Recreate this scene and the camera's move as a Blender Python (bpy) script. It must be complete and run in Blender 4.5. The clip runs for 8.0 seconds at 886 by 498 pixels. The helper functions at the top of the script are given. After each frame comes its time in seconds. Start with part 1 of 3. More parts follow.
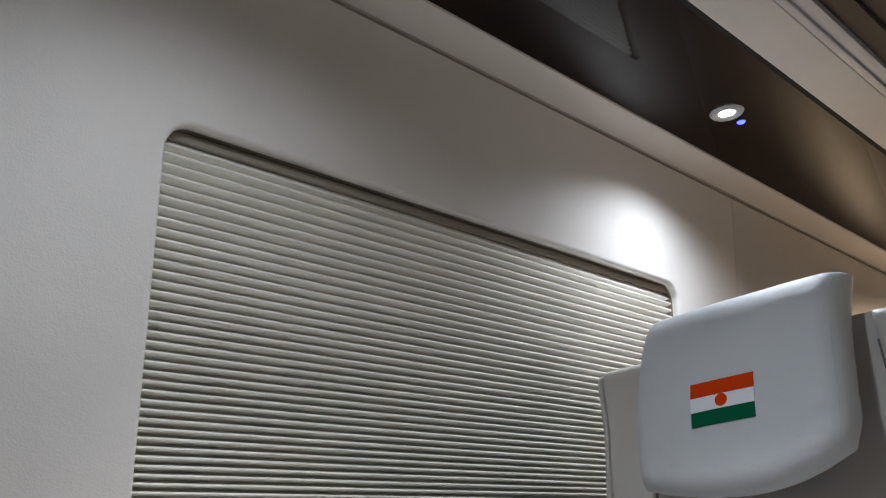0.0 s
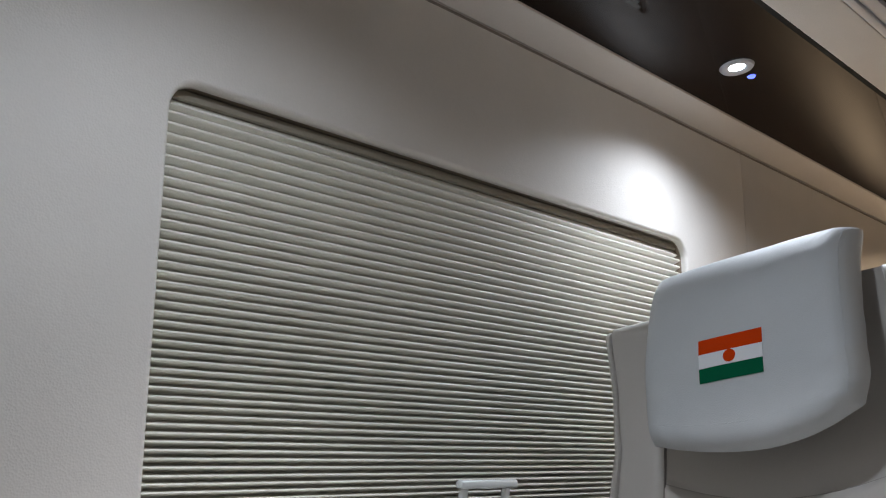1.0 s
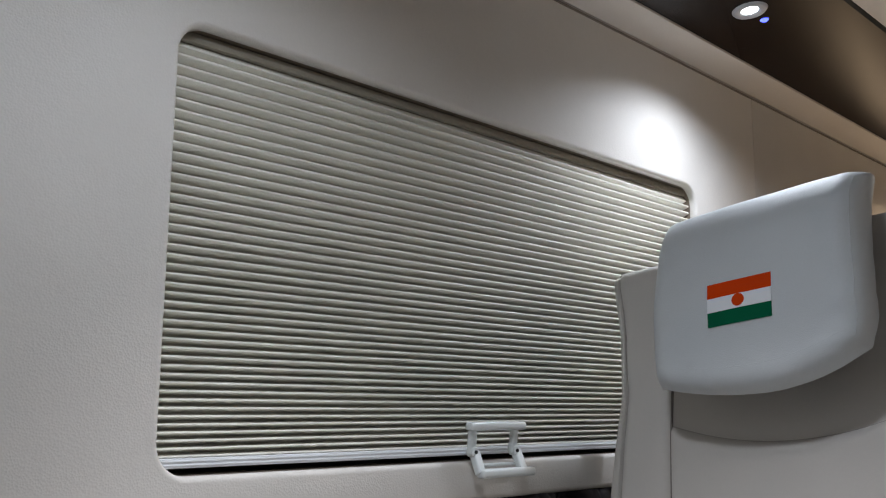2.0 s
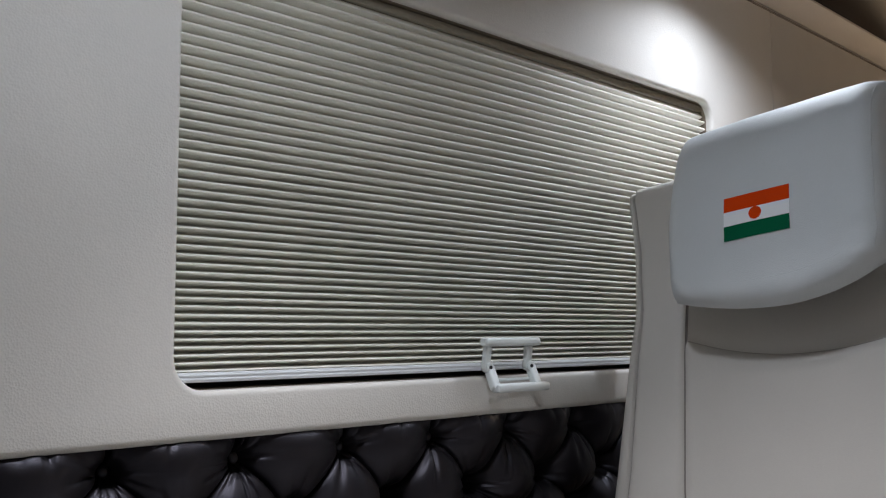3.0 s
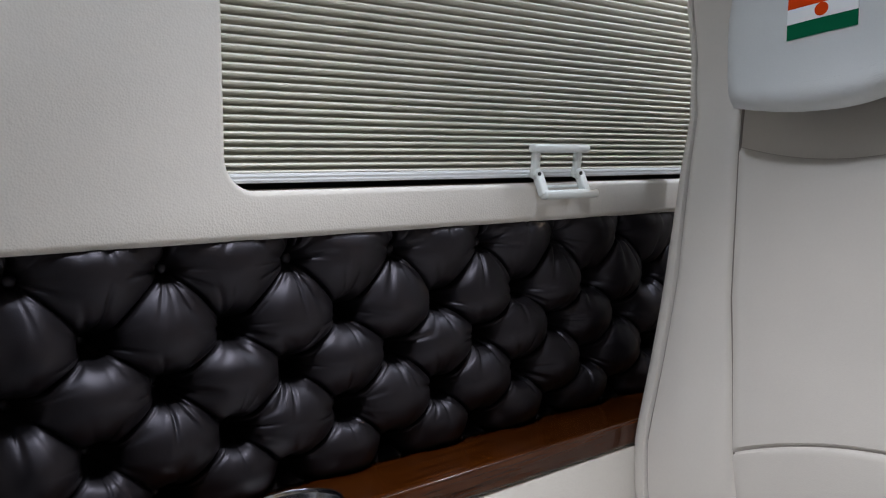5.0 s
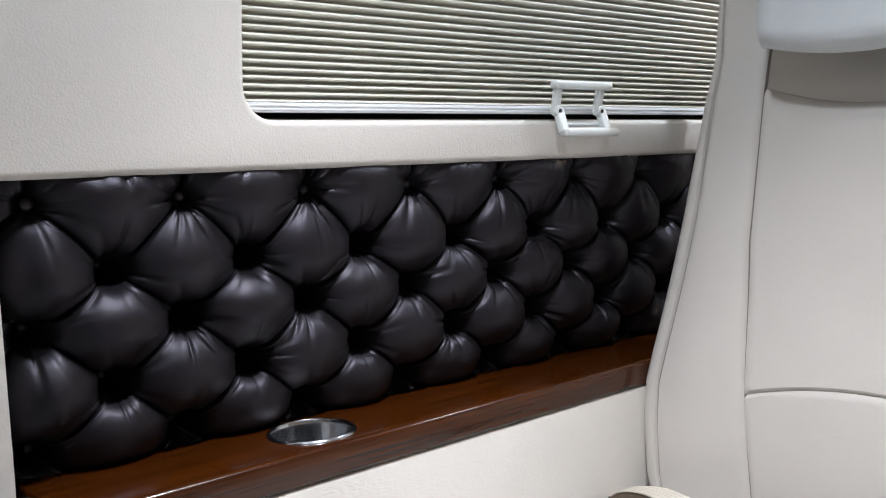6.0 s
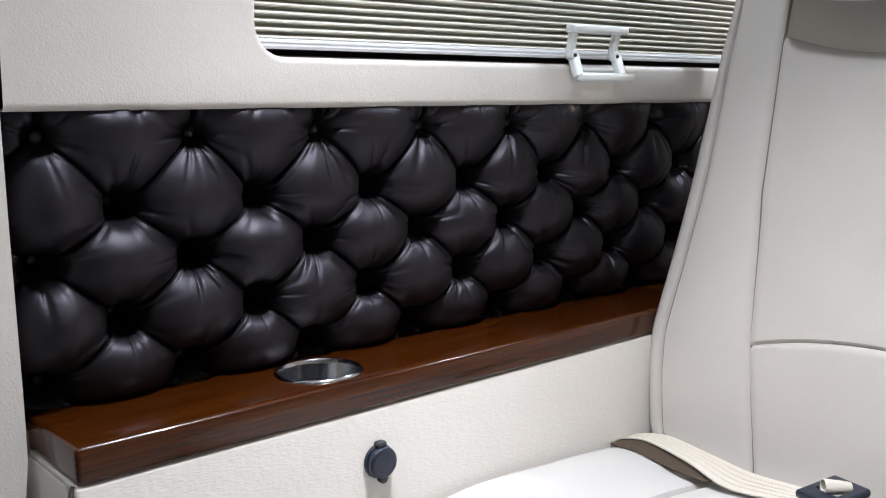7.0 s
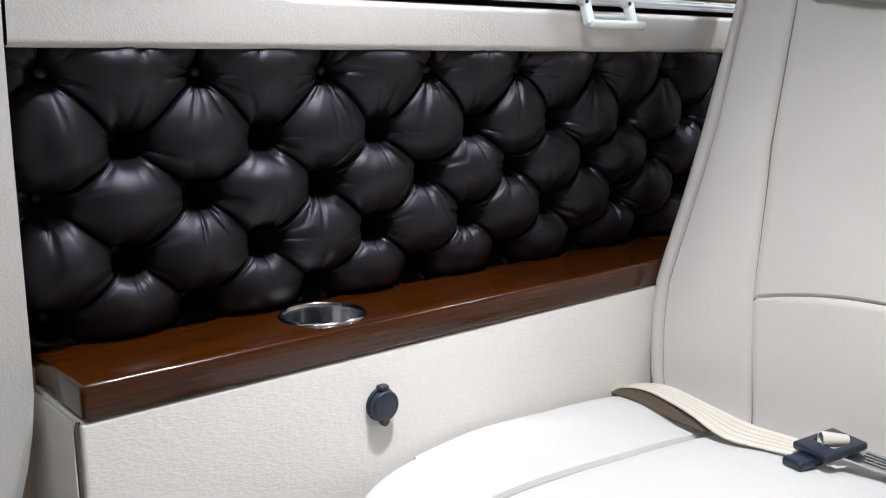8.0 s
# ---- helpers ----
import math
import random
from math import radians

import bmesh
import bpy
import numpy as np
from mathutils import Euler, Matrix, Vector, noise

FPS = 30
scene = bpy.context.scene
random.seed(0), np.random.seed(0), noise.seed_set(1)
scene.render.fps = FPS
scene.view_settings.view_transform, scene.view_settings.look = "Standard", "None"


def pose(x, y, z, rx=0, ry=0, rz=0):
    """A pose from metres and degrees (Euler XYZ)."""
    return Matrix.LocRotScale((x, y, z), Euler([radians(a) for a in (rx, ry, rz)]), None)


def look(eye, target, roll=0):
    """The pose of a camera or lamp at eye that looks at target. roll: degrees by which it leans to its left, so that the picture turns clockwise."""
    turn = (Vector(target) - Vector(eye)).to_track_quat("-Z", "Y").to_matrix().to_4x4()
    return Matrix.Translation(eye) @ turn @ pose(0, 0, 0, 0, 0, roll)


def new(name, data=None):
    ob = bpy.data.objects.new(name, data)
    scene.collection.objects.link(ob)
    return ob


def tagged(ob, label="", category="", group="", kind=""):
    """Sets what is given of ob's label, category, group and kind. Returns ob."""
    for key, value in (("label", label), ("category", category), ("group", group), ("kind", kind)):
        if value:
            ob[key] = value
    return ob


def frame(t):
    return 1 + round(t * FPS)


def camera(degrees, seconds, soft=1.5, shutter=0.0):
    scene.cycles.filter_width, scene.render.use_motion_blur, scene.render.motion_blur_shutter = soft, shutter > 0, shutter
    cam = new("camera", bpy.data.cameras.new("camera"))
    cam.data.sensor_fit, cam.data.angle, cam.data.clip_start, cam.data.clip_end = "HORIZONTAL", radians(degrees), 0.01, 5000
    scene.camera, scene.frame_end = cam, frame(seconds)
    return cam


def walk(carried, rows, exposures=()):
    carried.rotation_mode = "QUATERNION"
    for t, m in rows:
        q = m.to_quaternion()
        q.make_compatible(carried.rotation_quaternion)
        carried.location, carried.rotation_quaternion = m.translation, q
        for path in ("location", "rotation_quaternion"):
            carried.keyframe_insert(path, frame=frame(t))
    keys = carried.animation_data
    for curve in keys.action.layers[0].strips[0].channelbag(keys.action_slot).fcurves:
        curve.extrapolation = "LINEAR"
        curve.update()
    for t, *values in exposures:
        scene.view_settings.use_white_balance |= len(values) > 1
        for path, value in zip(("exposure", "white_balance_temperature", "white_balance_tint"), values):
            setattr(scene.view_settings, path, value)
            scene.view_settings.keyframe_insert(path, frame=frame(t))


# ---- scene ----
cam = camera(51.0, 8.0, soft=1.15)
PATH = [
    (0, (0.7800, -0.8466, 0.9904), (1.8240, 0.1077, 1.4897), -4.09),
    (0.5, (0.7840, -0.8465, 0.9895), (1.8279, 0.1199, 1.4650), -4.24),
    (1, (0.7830, -0.8455, 0.9896), (1.8291, 0.1362, 1.4275), -4.28),
    (1.5, (0.7770, -0.8454, 0.9886), (1.8255, 0.1492, 1.3902), -4.14),
    (3, (0.7840, -0.8317, 0.9729), (1.8332, 0.2118, 1.2183), -4.37),
    (3.5, (0.7850, -0.8303, 0.9690), (1.8253, 0.2353, 1.1489), -4.69),
    (4, (0.7840, -0.8236, 0.9627), (1.8161, 0.2582, 1.0824), -4.74),
    (4.5, (0.7870, -0.8217, 0.9539), (1.8004, 0.2835, 0.9946), -4.56),
    (6, (0.7860, -0.8116, 0.9439), (1.7595, 0.3229, 0.8203), -2.76),
    (6.5, (0.7830, -0.8054, 0.9425), (1.7513, 0.3277, 0.7742), -1.97),
    (7, (0.7860, -0.8061, 0.9394), (1.7432, 0.3299, 0.7314), -1.46),
    (7.5, (0.7860, -0.8078, 0.9362), (1.7352, 0.3282, 0.6938), -1.06),
    (8, (0.7870, -0.8058, 0.9364), (1.7275, 0.3264, 0.6474), -0.38),
]
walk(cam, [(t, look(eye, target, roll)) for t, eye, target, roll in PATH], exposures=[(0, 0.57), (3.5, 0.50), (4.5, 0.57), (6, 1.42), (8, 1.50)])


# ---- light ----
world = bpy.data.worlds.new("world")
scene.world = world
world.use_nodes = True
world.node_tree.nodes["Background"].inputs["Color"].default_value = (0.02, 0.022, 0.025, 1)
world.node_tree.nodes["Background"].inputs["Strength"].default_value = 0.2


def downlight_lamp(x, y, z, watts, degrees, blend, colour, radius=0.02):
    data = bpy.data.lights.new("downlight_lamp", "SPOT")
    data.energy, data.spot_size, data.spot_blend = watts, radians(degrees), blend
    data.color, data.shadow_soft_size = colour, radius
    ob = new("downlight_lamp", data)
    ob.location = (x, y, z)
    return ob


COOL = (0.88, 0.96, 1.09)
SOFT = (0.96, 0.97, 1.02)
WARM = (1.0, 0.76, 0.52)
downlight_lamp(2.17, -0.252, 1.688, 9.7, 148, 1.0, COOL, 0.010)
# 0.70 and 1.23 are unseen fill lamps, added to brighten wall and blind
downlight_lamp(0.70, -0.425, 1.684, 4.0, 150, 1.0, COOL)
downlight_lamp(1.23, -0.425, 1.684, 9.5, 162, 1.0, COOL, 0.03)
# unseen pair added across the aisle, for bounce off the floor
downlight_lamp(0.70, -1.40, 1.690, 16.0, 96, 1.0, COOL)
downlight_lamp(2.17, -1.40, 1.690, 16.0, 96, 1.0, COOL)
downlight_lamp(1.335, -0.425, 1.684, 23.0, 84, 1.0, SOFT)
downlight_lamp(3.45, -0.43, 1.684, 46.0, 164, 1.0, WARM)


# ---- materials ----
def material(name, colour, rough=0.5, metal=0.0, grain=0.0, grain_size=600.0, tint=0.06, tint_size=6.0, coat=0.0, wrinkle=0.0, wrinkle_size=40.0, spec=0.5):
    mat = bpy.data.materials.new(name)
    mat.use_nodes = True
    nt = mat.node_tree
    bsdf = nt.nodes["Principled BSDF"]
    bsdf.inputs["Roughness"].default_value = rough
    bsdf.inputs["Metallic"].default_value = metal
    bsdf.inputs["Coat Weight"].default_value = coat
    bsdf.inputs["Coat Roughness"].default_value = 0.06
    bsdf.inputs["Specular IOR Level"].default_value = spec
    geo = nt.nodes.new("ShaderNodeNewGeometry")
    broad = nt.nodes.new("ShaderNodeTexNoise")
    broad.inputs["Scale"].default_value, broad.inputs["Detail"].default_value = tint_size, 4
    fine = nt.nodes.new("ShaderNodeTexNoise")
    fine.inputs["Scale"].default_value, fine.inputs["Detail"].default_value = grain_size * 0.5, 3
    for n in (broad, fine):
        nt.links.new(geo.outputs["Position"], n.inputs["Vector"])
    add = nt.nodes.new("ShaderNodeMath")
    add.operation = "ADD"
    half = nt.nodes.new("ShaderNodeMath")
    half.operation = "MULTIPLY"
    half.inputs[1].default_value = 0.35
    nt.links.new(fine.outputs["Fac"], half.inputs[0])
    nt.links.new(broad.outputs["Fac"], add.inputs[0])
    nt.links.new(half.outputs[0], add.inputs[1])
    ramp = nt.nodes.new("ShaderNodeMapRange")
    ramp.inputs["From Min"].default_value, ramp.inputs["From Max"].default_value = 0.4, 1.0
    ramp.inputs["To Min"].default_value, ramp.inputs["To Max"].default_value = 1 - tint, 1 + tint
    nt.links.new(add.outputs[0], ramp.inputs["Value"])
    mul = nt.nodes.new("ShaderNodeVectorMath")
    mul.operation = "SCALE"
    mul.inputs[0].default_value = colour
    nt.links.new(ramp.outputs["Result"], mul.inputs["Scale"])
    nt.links.new(mul.outputs["Vector"], bsdf.inputs["Base Color"])
    last = None
    if grain:
        vor = nt.nodes.new("ShaderNodeTexVoronoi")
        vor.inputs["Scale"].default_value = grain_size
        nt.links.new(geo.outputs["Position"], vor.inputs["Vector"])
        b = nt.nodes.new("ShaderNodeBump")
        b.inputs["Strength"].default_value, b.inputs["Distance"].default_value = grain, 0.001
        nt.links.new(vor.outputs["Distance"], b.inputs["Height"])
        last = b
    if wrinkle:
        wr = nt.nodes.new("ShaderNodeTexNoise")
        wr.inputs["Scale"].default_value, wr.inputs["Detail"].default_value = wrinkle_size, 3
        nt.links.new(geo.outputs["Position"], wr.inputs["Vector"])
        b = nt.nodes.new("ShaderNodeBump")
        b.inputs["Strength"].default_value, b.inputs["Distance"].default_value = wrinkle, 0.01
        nt.links.new(wr.outputs["Fac"], b.inputs["Height"])
        if last:
            nt.links.new(last.outputs["Normal"], b.inputs["Normal"])
        last = b
    if last:
        nt.links.new(last.outputs["Normal"], bsdf.inputs["Normal"])
    return mat


def wood_material():
    mat = material("lacquered_wood", (0.15, 0.042, 0.014), 0.22, coat=0.42, tint=0.1, spec=0.25)
    nt = mat.node_tree
    bsdf = nt.nodes["Principled BSDF"]
    geo = nt.nodes.new("ShaderNodeNewGeometry")
    mapping = nt.nodes.new("ShaderNodeMapping")
    mapping.inputs["Scale"].default_value = (2.2, 75.0, 75.0)
    nt.links.new(geo.outputs["Position"], mapping.inputs["Vector"])
    grain = nt.nodes.new("ShaderNodeTexNoise")
    grain.inputs["Scale"].default_value, grain.inputs["Detail"].default_value = 3.0, 6
    grain.inputs["Distortion"].default_value = 0.6
    nt.links.new(mapping.outputs["Vector"], grain.inputs["Vector"])
    ramp = nt.nodes.new("ShaderNodeValToRGB")
    ramp.color_ramp.elements[0].position, ramp.color_ramp.elements[0].color = 0.25, (0.016, 0.0034, 0.0005, 1)
    ramp.color_ramp.elements[1].position, ramp.color_ramp.elements[1].color = 0.80, (0.072, 0.018, 0.0017, 1)
    nt.links.new(grain.outputs["Fac"], ramp.inputs["Fac"])
    nt.links.new(ramp.outputs["Color"], bsdf.inputs["Base Color"])
    return mat


def glow_material(name, colour, strength):
    mat = bpy.data.materials.new(name)
    mat.use_nodes = True
    bsdf = mat.node_tree.nodes["Principled BSDF"]
    bsdf.inputs["Base Color"].default_value = (*colour, 1)
    bsdf.inputs["Emission Color"].default_value = (*colour, 1)
    bsdf.inputs["Emission Strength"].default_value = strength
    return mat


def glass_material():
    mat = bpy.data.materials.new("dark_glass")
    mat.use_nodes = True
    bsdf = mat.node_tree.nodes["Principled BSDF"]
    bsdf.inputs["Base Color"].default_value = (0.05, 0.06, 0.06, 1)
    bsdf.inputs["Roughness"].default_value = 0.03
    bsdf.inputs["Transmission Weight"].default_value = 0.6
    return mat


VINYL = material("beige_wall_vinyl", (0.695, 0.66, 0.615), 0.55, grain=0.22, grain_size=420, tint=0.05, wrinkle=0.04, wrinkle_size=60)
BOX_VINYL = material("grained_cream_vinyl", (0.72, 0.685, 0.635), 0.62, grain=0.22, grain_size=400, tint=0.04, wrinkle=0.05, wrinkle_size=140)
creases = BOX_VINYL.node_tree.nodes.new("ShaderNodeMapping")
creases.inputs["Scale"].default_value = (0.38, 1.0, 1.25)
for node in list(BOX_VINYL.node_tree.nodes):
    if node.type == "TEX_VORONOI":
        node.inputs["Randomness"].default_value = 0.9
        BOX_VINYL.node_tree.links.new(node.inputs["Vector"].links[0].from_socket, creases.inputs["Vector"])
        BOX_VINYL.node_tree.links.new(creases.outputs["Vector"], node.inputs["Vector"])
SEAT_LEATHER = material("cream_seat_leather", (0.58, 0.545, 0.505), 0.5, grain=0.10, grain_size=700, tint=0.05, wrinkle=0.05, wrinkle_size=25)
SEAT_WHITE = material("white_seat_leather", (0.56, 0.55, 0.535), 0.55, grain=0.25, grain_size=700, tint=0.03, wrinkle=0.05, wrinkle_size=25)
HEAD_WHITE = material("white_headrest_cover", (0.60, 0.62, 0.63), 0.6, grain=0.3, grain_size=900, tint=0.05, wrinkle=0.16, wrinkle_size=18)
TUFT_LEATHER = material("dark_brown_leather", (0.0036, 0.0027, 0.0032), 0.46, spec=0.43, grain=0.05, grain_size=900, tint=0.25, wrinkle=0.03, wrinkle_size=90)
TUFT_LEATHER.node_tree.nodes["Principled BSDF"].inputs["Specular Tint"].default_value = (1.0, 0.95, 1.12, 1)
WOOD = wood_material()
HEAD_RAIL = material("olive_brown_rail", (0.24, 0.215, 0.165), 0.6, tint=0.06)
CHANNEL = material("dark_brown_channel", (0.22, 0.175, 0.13), 0.7)
BLIND = material("pleated_fabric", (0.84, 0.82, 0.74), 0.36, spec=0.9, grain=0.2, grain_size=1500, tint=0.05)
RAIL = material("white_aluminium", (0.78, 0.80, 0.82), 0.35, tint=0.02)
WHITE_PLASTIC = material("white_plastic", (0.80, 0.83, 0.82), 0.35, tint=0.02)
BLACK_PLASTIC = material("black_plastic", (0.018, 0.019, 0.022), 0.4, tint=0.15, grain=0.15, grain_size=1500)
GAP = material("dark_gap", (0.006, 0.006, 0.006), 0.8)
STEEL = material("brushed_steel", (0.60, 0.62, 0.66), 0.15, metal=1.0, tint=0.05)
ALU = material("brushed_aluminium", (0.50, 0.53, 0.59), 0.35, metal=0.35, tint=0.05)
GLOSS = material("brown_gloss_lacquer", (0.011, 0.005, 0.003), 0.04, coat=0.0, spec=0.12, tint=0.2, wrinkle=0.03, wrinkle_size=5)
BLACK_GLOSS = material("black_gloss", (0.006, 0.006, 0.006), 0.35, tint=0.2)
CEIL = material("beige_ceiling_vinyl", (0.72, 0.67, 0.62), 0.6, grain=0.3, grain_size=420, tint=0.05)
TAN = material("tan_side_trim", (0.36, 0.28, 0.22), 0.6, tint=0.1)
CARPET = material("pale_grey_carpet", (0.46, 0.46, 0.45), 0.95, grain=0.8, grain_size=300, tint=0.15)
JOINT = material("grey_brown_joint", (0.27, 0.235, 0.205), 0.8, tint=0.2, tint_size=9)
DARK_SEAM = material("dark_piping", (0.075, 0.058, 0.045), 0.7, tint=0.1)
SEAM = material("dark_seam_thread", (0.20, 0.175, 0.155), 0.8, tint=0.1)
FINE_SEAM = material("pale_seam_thread", (0.40, 0.365, 0.33), 0.8, tint=0.1)
STRIPE = material("grey_woven_line", (0.59, 0.545, 0.47), 0.7, tint=0.08)
NAVY_PLASTIC = material("navy_black_plastic", (0.011, 0.017, 0.034), 0.3, tint=0.15, grain=0.1, grain_size=1500)
BELT = material("beige_webbing", (0.68, 0.63, 0.55), 0.75, grain=0.6, grain_size=900, tint=0.08)
# darkened webbing colour that stands for the shade under the belt
BELT_SHADE = material("webbing_shade", (0.085, 0.058, 0.038), 0.8, grain=0.6, grain_size=900, tint=0.1)
ORANGE = material("orange_patch", (0.66, 0.052, 0.002), 0.8, tint=0.06, spec=0.1)
GREEN = material("green_patch", (0.0, 0.115, 0.050), 0.8, tint=0.06, spec=0.1)
PATCH_WHITE = material("white_patch", (0.84, 0.85, 0.87), 0.7, tint=0.03)
LENS = glow_material("lamp_lens", (0.95, 0.98, 1.0), 14.0)
BLUE = glow_material("blue_diode", (0.07, 0.10, 1.0), 2.6)
GLASS = glass_material()

# ---- building helpers ----
LEAN = radians(6)


def W(x, s, n=0.0):
    """A place on the leaning side wall: along it, up it, and outwards through it."""
    return Vector((x, -(s - 1) * math.sin(LEAN) + n * math.cos(LEAN), 1 + (s - 1) * math.cos(LEAN) + n * math.sin(LEAN)))


def mesh_from(verts, faces):
    me = bpy.data.meshes.new("mesh")
    me.from_pydata([tuple(v) for v in verts], [], faces)
    bm = bmesh.new()
    bm.from_mesh(me)
    bpy.data.meshes.remove(me)
    return bm


def finish(name, bm, mat, smooth=True, angle=40):
    bmesh.ops.recalc_face_normals(bm, faces=bm.faces)
    me = bpy.data.meshes.new(name)
    if smooth:
        for e in bm.edges:
            if len(e.link_faces) == 2 and e.calc_face_angle(0) > radians(angle):
                e.smooth = False
        for f in bm.faces:
            f.smooth = True
    bm.to_mesh(me)
    bm.free()
    me.materials.append(mat)
    return new(name, me)


def part(name, bm, mat, parent, label="", smooth=True, angle=40):
    ob = finish(name, bm, mat, smooth, angle)
    ob.parent = parent
    if parent.type == "EMPTY":
        ob.matrix_parent_inverse = Matrix.Translation(parent.location).inverted()
    return tagged(ob, label)


def thing(name, base, label, category, group=""):
    ob = new(name)
    ob.location = base
    ob.empty_display_size = 0.05
    return tagged(ob, label, category, group)


def structure(name, bm, mat, label, category, smooth=True):
    return tagged(finish(name, bm, mat, smooth), label, category, kind="structure")


def box(lo, hi, bevel=0.0, seg=2):
    bm = bmesh.new()
    bmesh.ops.create_cube(bm, size=1)
    for v in bm.verts:
        v.co = Vector([lo[i] + (v.co[i] + 0.5) * (hi[i] - lo[i]) for i in range(3)])
    if bevel:
        bmesh.ops.bevel(bm, geom=list(bm.edges), offset=bevel, segments=seg, profile=0.5, affect="EDGES")
    return bm


def wall_box(x0, x1, s0, s1, n0, n1, bevel=0.0, seg=2):
    bm = box((x0, s0, n0), (x1, s1, n1), bevel, seg)
    for v in bm.verts:
        v.co = W(*v.co)
    return bm


def join(*bms):
    out = bms[0]
    for b in bms[1:]:
        me = bpy.data.meshes.new("joined")
        b.to_mesh(me)
        b.free()
        out.from_mesh(me)
        bpy.data.meshes.remove(me)
    return out


def tube(points, radius, sides=8, closed=False):
    pts = [Vector(p) for p in points]
    verts, faces, n = [], [], len(pts)
    ref = Vector((0.31, 0.52, 0.79))
    for i, p in enumerate(pts):
        a = pts[(i - 1) % n] if closed or i else p
        b = pts[(i + 1) % n] if closed or i < n - 1 else p
        d = (b - a).normalized()
        u = d.cross(ref).normalized()
        w = d.cross(u)
        for k in range(sides):
            t = 2 * math.pi * k / sides
            verts.append(p + (u * math.cos(t) + w * math.sin(t)) * radius)
    last = n if closed else n - 1
    for i in range(last):
        for k in range(sides):
            j, m = (i + 1) % n, (k + 1) % sides
            faces.append((i * sides + k, i * sides + m, j * sides + m, j * sides + k))
    if not closed:
        faces += [tuple(range(sides))[::-1], tuple((n - 1) * sides + k for k in range(sides))]
    return mesh_from(verts, faces)


def ribbon(points, sides, thick):
    """A strap through points, with its half-width vector at each."""
    verts, faces, n = [], [], len(points)
    pts = [Vector(p) for p in points]
    for i, p in enumerate(pts):
        d = (pts[min(i + 1, n - 1)] - pts[max(i - 1, 0)]).normalized()
        w = Vector(sides[i])
        up = d.cross(w).normalized() * thick / 2
        verts += [p - w - up, p + w - up, p + w + up, p - w + up]
    for i in range(n - 1):
        for k in range(4):
            m = (k + 1) % 4
            faces.append((i * 4 + k, i * 4 + m, i * 4 + 4 + m, i * 4 + 4 + k))
    faces += [(0, 1, 2, 3), tuple(4 * (n - 1) + k for k in (3, 2, 1, 0))]
    return mesh_from(verts, faces)


def spline(points, steps):
    """A smooth line through points."""
    pts = [Vector(p) for p in points]
    out = []
    for i in range(len(pts) - 1):
        a, b, c, d = pts[max(i - 1, 0)], pts[i], pts[i + 1], pts[min(i + 2, len(pts) - 1)]
        for k in range(steps):
            t = k / steps
            out.append(0.5 * (2 * b + (c - a) * t + (2 * a - 5 * b + 4 * c - d) * t * t + (3 * b - a - 3 * c + d) * t ** 3))
    return out + [pts[-1]]


def disc(centre, radius, height, axis, sides=40, bevel=0.0):
    bm = bmesh.new()
    bmesh.ops.create_cone(bm, cap_ends=True, segments=sides, radius1=radius, radius2=radius, depth=height)
    if bevel:
        rim = [e for e in bm.edges if abs(e.verts[0].co.z - e.verts[1].co.z) < 1e-6]
        bmesh.ops.bevel(bm, geom=rim, offset=bevel, segments=3, profile=0.5, affect="EDGES")
    turn = Vector((0, 0, 1)).rotation_difference(Vector(axis)).to_matrix().to_4x4()
    bm.transform(Matrix.Translation(centre) @ turn)
    return bm


def lathe(profile, centre, axis=(0, 0, 1), sides=48):
    """Radius and height pairs turned round an axis."""
    verts, faces, n = [], [], len(profile)
    for k in range(sides):
        t = 2 * math.pi * k / sides
        verts += [Vector((r * math.cos(t), r * math.sin(t), h)) for r, h in profile]
    for k in range(sides):
        m = (k + 1) % sides
        for i in range(n - 1):
            faces.append((k * n + i, m * n + i, m * n + i + 1, k * n + i + 1))
    bm = mesh_from(verts, faces)
    bmesh.ops.remove_doubles(bm, verts=bm.verts, dist=1e-6)
    turn = Vector((0, 0, 1)).rotation_difference(Vector(axis)).to_matrix().to_4x4()
    bm.transform(Matrix.Translation(centre) @ turn)
    return bm


def edge_curve(d, r):
    q = min(max(d / r, 0.0), 1.0)
    return math.sqrt(max(0.0, 1 - (1 - q) ** 2))


def sheet(place, nu, nv, skirt=None):
    """A grid of places for 0..1 by 0..1, denser at its rims, with its rim drawn back along the skirt."""
    verts, faces = [], []
    for j in range(nv + 1):
        b = 0.5 - 0.5 * math.cos(math.pi * j / nv)
        b = 0.5 * b + 0.5 * j / nv
        for i in range(nu + 1):
            a = 0.5 - 0.5 * math.cos(math.pi * i / nu)
            a = 0.5 * a + 0.5 * i / nu
            verts.append(Vector(place(a, b)))
    for j in range(nv):
        for i in range(nu):
            k = j * (nu + 1) + i
            faces.append((k, k + 1, k + nu + 2, k + nu + 1))
    if skirt:
        ring = [i for i in range(nu + 1)] + [(j + 1) * (nu + 1) - 1 for j in range(1, nv + 1)]
        ring += [nv * (nu + 1) + i for i in range(nu - 1, -1, -1)] + [j * (nu + 1) for j in range(nv - 1, 0, -1)]
        base = len(verts)
        verts += [verts[k] + Vector(skirt) for k in ring]
        m = len(ring)
        for k in range(m):
            faces.append((ring[k], ring[(k + 1) % m], base + (k + 1) % m, base + k))
        faces.append(tuple(base + k for k in range(m)))
    return mesh_from(verts, faces)


def line(table):
    xs, ys = [r[0] for r in table], [r[1] for r in table]
    return lambda v: float(np.interp(v, xs, ys))


# ---- side wall with its window ----
WIN = (1.238, 2.285, 1.003, 1.471)
WIN_R = 0.034


